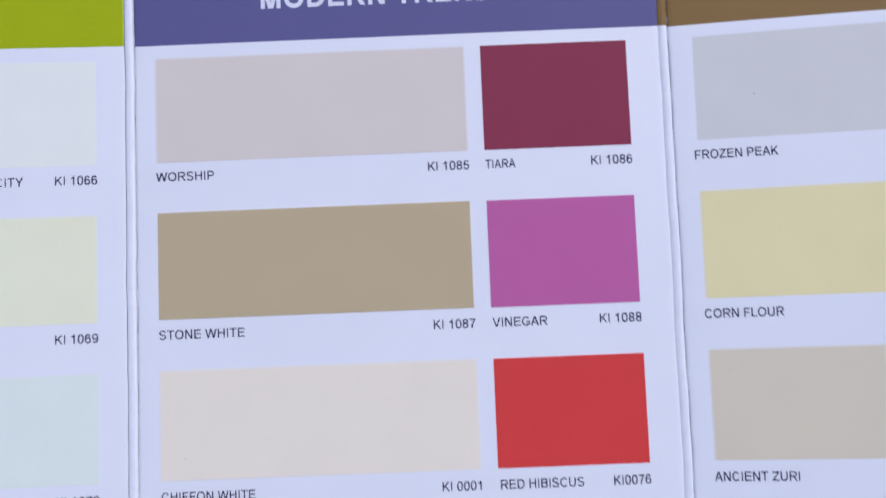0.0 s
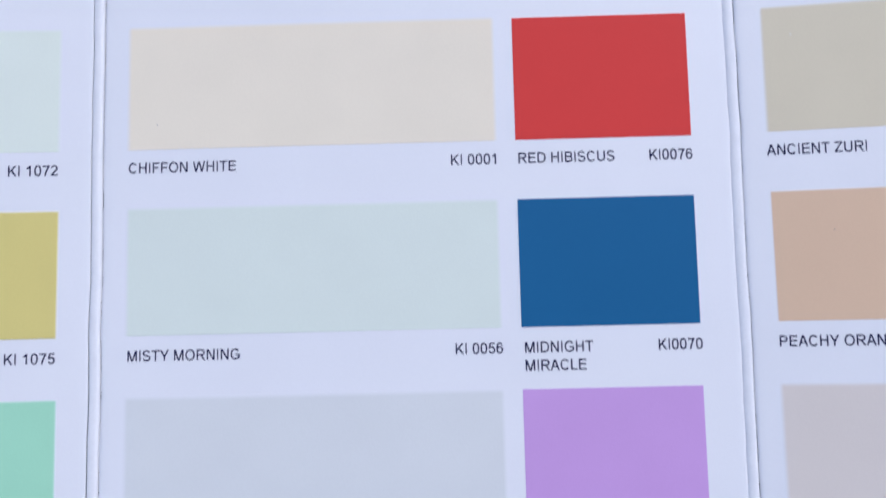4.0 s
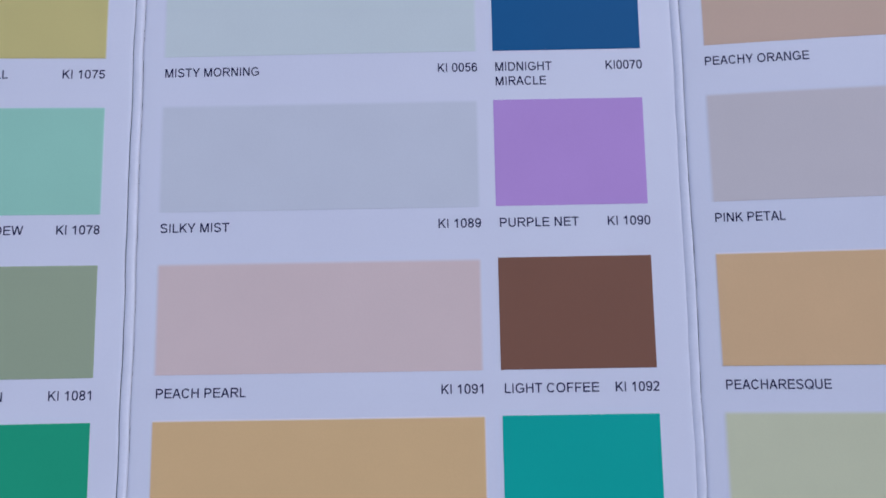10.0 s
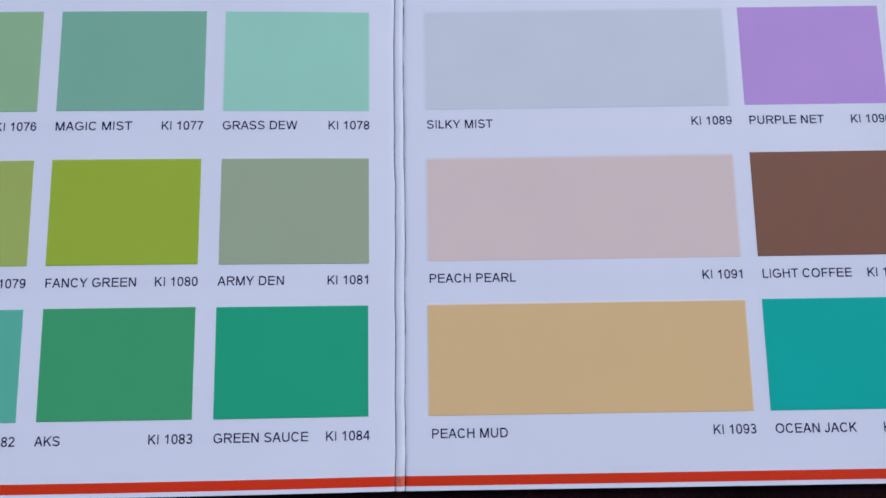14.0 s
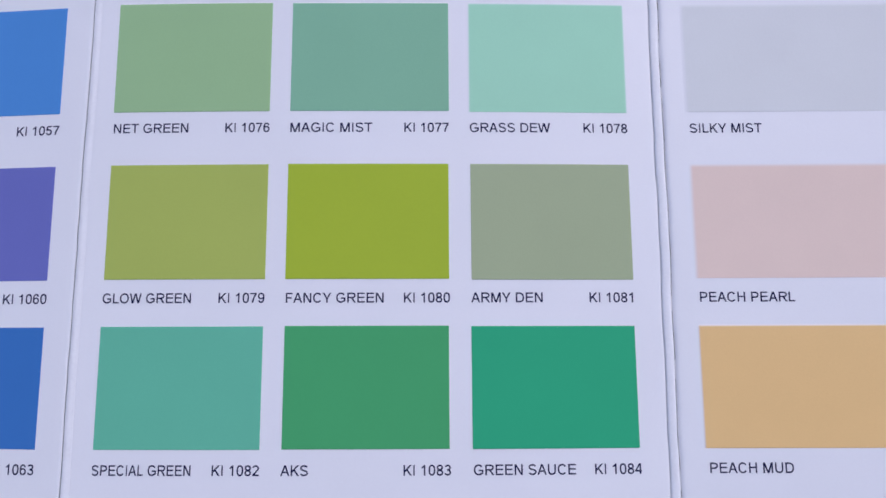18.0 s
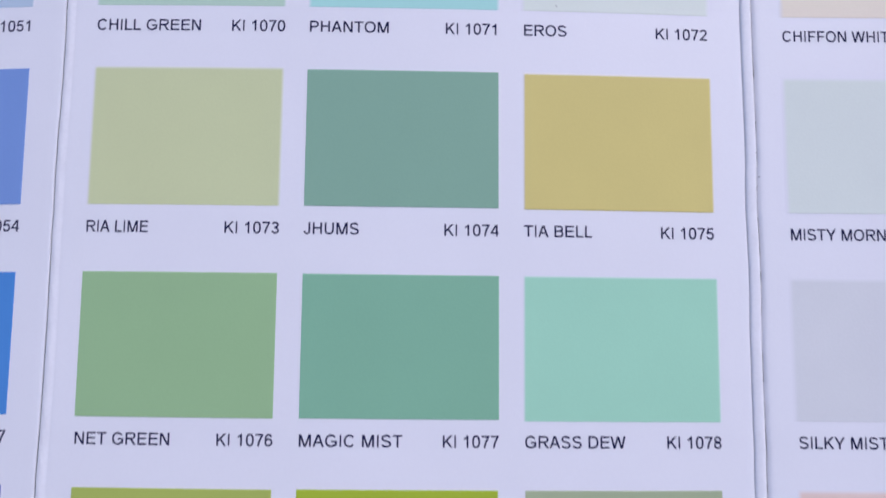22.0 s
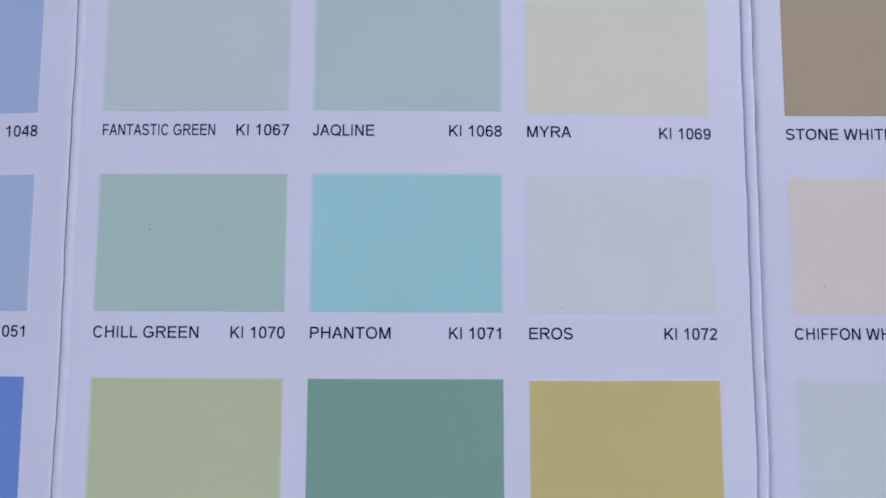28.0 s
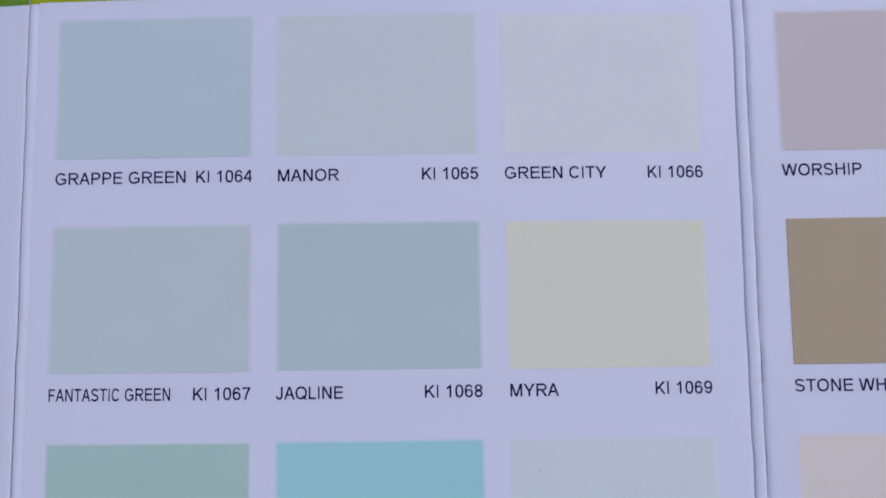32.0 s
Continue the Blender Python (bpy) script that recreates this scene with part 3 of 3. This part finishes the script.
def strip(x0, y0, x1, y1, width):
    d = Vector((x1 - x0, y1 - y0)).normalized() * width / 2
    pts = [(x0 + d.y, y0 - d.x), (x1 + d.y, y1 - d.x), (x1 - d.y, y1 + d.x), (x0 - d.y, y0 + d.x)]
    return [(x, y, sheet_z(3, x, y) + 0.000055) for x, y in pts], [(0, 1, 2, 3)]


GX, GY, GR = 0.0648, -0.1545, 0.00175
pieces = [ring(GX, GY, GR, GR, 0.00028), ring(GX, GY, GR * 0.5, GR, 0.00022), strip(GX, GY - GR, GX, GY + GR, 0.0002), strip(GX - GR, GY, GX + GR, GY, 0.0002),
          strip(GX - GR * 0.86, GY + GR * 0.5, GX + GR * 0.86, GY + GR * 0.5, 0.00018), strip(GX - GR * 0.86, GY - GR * 0.5, GX + GR * 0.86, GY - GR * 0.5, 0.00018)]
gv, gf = [], []
for v, fs in pieces:
    gf += [tuple(i + len(gv) for i in f) for f in fs]
    gv += v
part("globe_icon", (gv, gf), GOLD_PRINT, panels[3], "amber printed globe icon")


# ---- specks of dust lying on the chips ----
def speck(p, x, y, length, turn, material=DUST, look_words="grey speck of dust"):
    bm = bmesh.new()
    bmesh.ops.create_icosphere(bm, subdivisions=2, radius=1)
    for v in bm.verts:
        k = 1 + 0.3 * noise.noise(v.co * 1.7 + Vector((x * 900, y * 900, 0)))
        v.co = Vector((v.co.x * length / 2 * k, v.co.y * 0.00005 * k + 0.00004 * v.co.x ** 2, v.co.z * 0.00004))
    me = bpy.data.meshes.new("dust_speck")
    bm.to_mesh(me)
    bm.free()
    me.materials.append(material)
    ob = new("dust_speck", me)
    ob.matrix_basis = pose(x, y, sheet_z(p, x, y) + 0.00020, 0, 0, turn)
    tagged(ob, "tiny " + look_words + " lying on a paint chip", "dust", "specks of dust on the card")


for spec in ((1, -0.1402, -0.0204, 0.00042, -10), (1, -0.0823, -0.0311, 0.00025, -50), (2, -0.0450, -0.0280, 0.00032, -30), (1, -0.0834, -0.0164, 0.00016, 0),
             (3, 0.0596, 0.0334, 0.0003, -20), (3, 0.0575, -0.0470, 0.00025, -40), (2, -0.05345, -0.0554, 0.0002, 20)):
    speck(*spec)
speck(3, 0.0531, -0.0168, 0.0004, 30, PAPER, "white fleck of paper")


# ---- the dark cloth under the card ----
WOVEN = surface("dark_woven_cloth", (0.012, 0.0036, 0.0042), 0.9, 0.5, 0.5, 0.5, 0.0006, 0.01, spec=0.05)
CLOTH_Z = -0.0040
wide = 0.8
lines = sorted(set([round(-wide + 0.05 * i, 3) for i in range(33)] + [round(-0.30 + 0.01 * i, 3) for i in range(61)]))


def cloth_z(x, y):
    """The cloth lies rumpled: it follows the card's zigzag beneath it and flattens out beyond."""
    at = [EDGES[0][0], EDGES[1][0], EDGES[2][0], EDGES[3][0], EDGES[3][1]]
    under = float(np.interp(x, at, FOLD_Z)) - 0.0016
    out = min(1.0, max(0.0, EDGES[0][0] - x, x - EDGES[3][1], BOTTOM - y, y - TOP) / 0.08)
    out = out * out * (3 - 2 * out)
    far = max(0.0, math.hypot(x * 0.8, y) - 0.30)
    z = under * (1 - out) + CLOTH_Z * out
    return z - 0.0003 * (0.5 + 0.5 * noise.noise(Vector((x * 30, y * 30, 2)))) + min(0.01, 0.03 * far) * noise.noise(Vector((x * 5, y * 5, 7)))


cloth = tagged(new("cloth"), "black and maroon woven cloth with red and gold embroidery", "cloth")
smooth(part("weave", slab(lines, lines, cloth_z, lambda x, y: cloth_z(x, y) - 0.0012), WOVEN, cloth, "black-maroon woven ground of the cloth"))


def stitches(name, count, centre, spread, length, thick, material, label, seed, curl=0.0, way=None):
    """Many short satin stitches, each a little raised spindle, straight or curled."""
    rnd = random.Random(seed)
    verts, faces = [], []
    for _ in range(count):
        a = rnd.uniform(0, 2 * math.pi)
        r = math.sqrt(rnd.random())
        x, y = centre[0] + spread[0] * r * math.cos(a), centre[1] + spread[1] * r * math.sin(a)
        turn = (a if way is None else way) + rnd.uniform(-0.5, 0.5)
        s, w, bend = length * rnd.uniform(0.6, 1.3), thick * rnd.uniform(0.7, 1.2), curl * rnd.uniform(-1, 1)
        here = Vector((x, y, cloth_z(x, y) + 0.00002))
        k, n = len(verts), 7
        for i in range(n):
            d = Vector((math.cos(turn), math.sin(turn), 0))
            side, q = Vector((-d.y, d.x, 0)), 0.25 + 0.75 * math.sin(math.pi * i / (n - 1))
            lift = Vector((0, 0, 0.3 * w * math.sin(math.pi * i / (n - 1))))
            for ang in (0, 60, 120, 180):
                verts.append(tuple(here + lift + side * w * q * math.cos(radians(ang)) + Vector((0, 0, w * q * math.sin(radians(ang))))))
            here = here + d * s / (n - 1)
            turn += bend / (n - 1)
        for i in range(n - 1):
            for j in range(3):
                b = k + 4 * i + j
                faces.append((b, b + 4, b + 5, b + 1))
    return tagged(part(name, (verts, faces), material, cloth, label), kind="stuff")


RED_THREAD = surface("dark_maroon_thread", (0.066, 0.005, 0.009), 0.7, 0.4, 0.4, 0.3, 0.0003, 0.004, spec=0.1)
GOLD_THREAD = surface("tarnished_gold_thread", (0.22, 0.125, 0.085), 0.5, 0.4, 0.4, 0.3, 0.0003, 0.003)
stitches("red_embroidery", 4200, (-0.0255, -0.1672), (0.0105, 0.0068), 0.0009, 0.00010, RED_THREAD, "dark maroon satin-stitched motif", 3, 0.2, 0.1)
stitches("gold_embroidery", 260, (-0.0065, -0.1671), (0.0120, 0.0068), 0.0009, 0.00010, GOLD_THREAD, "loose curled gold-thread stitches", 5, 3.0, 0.1)
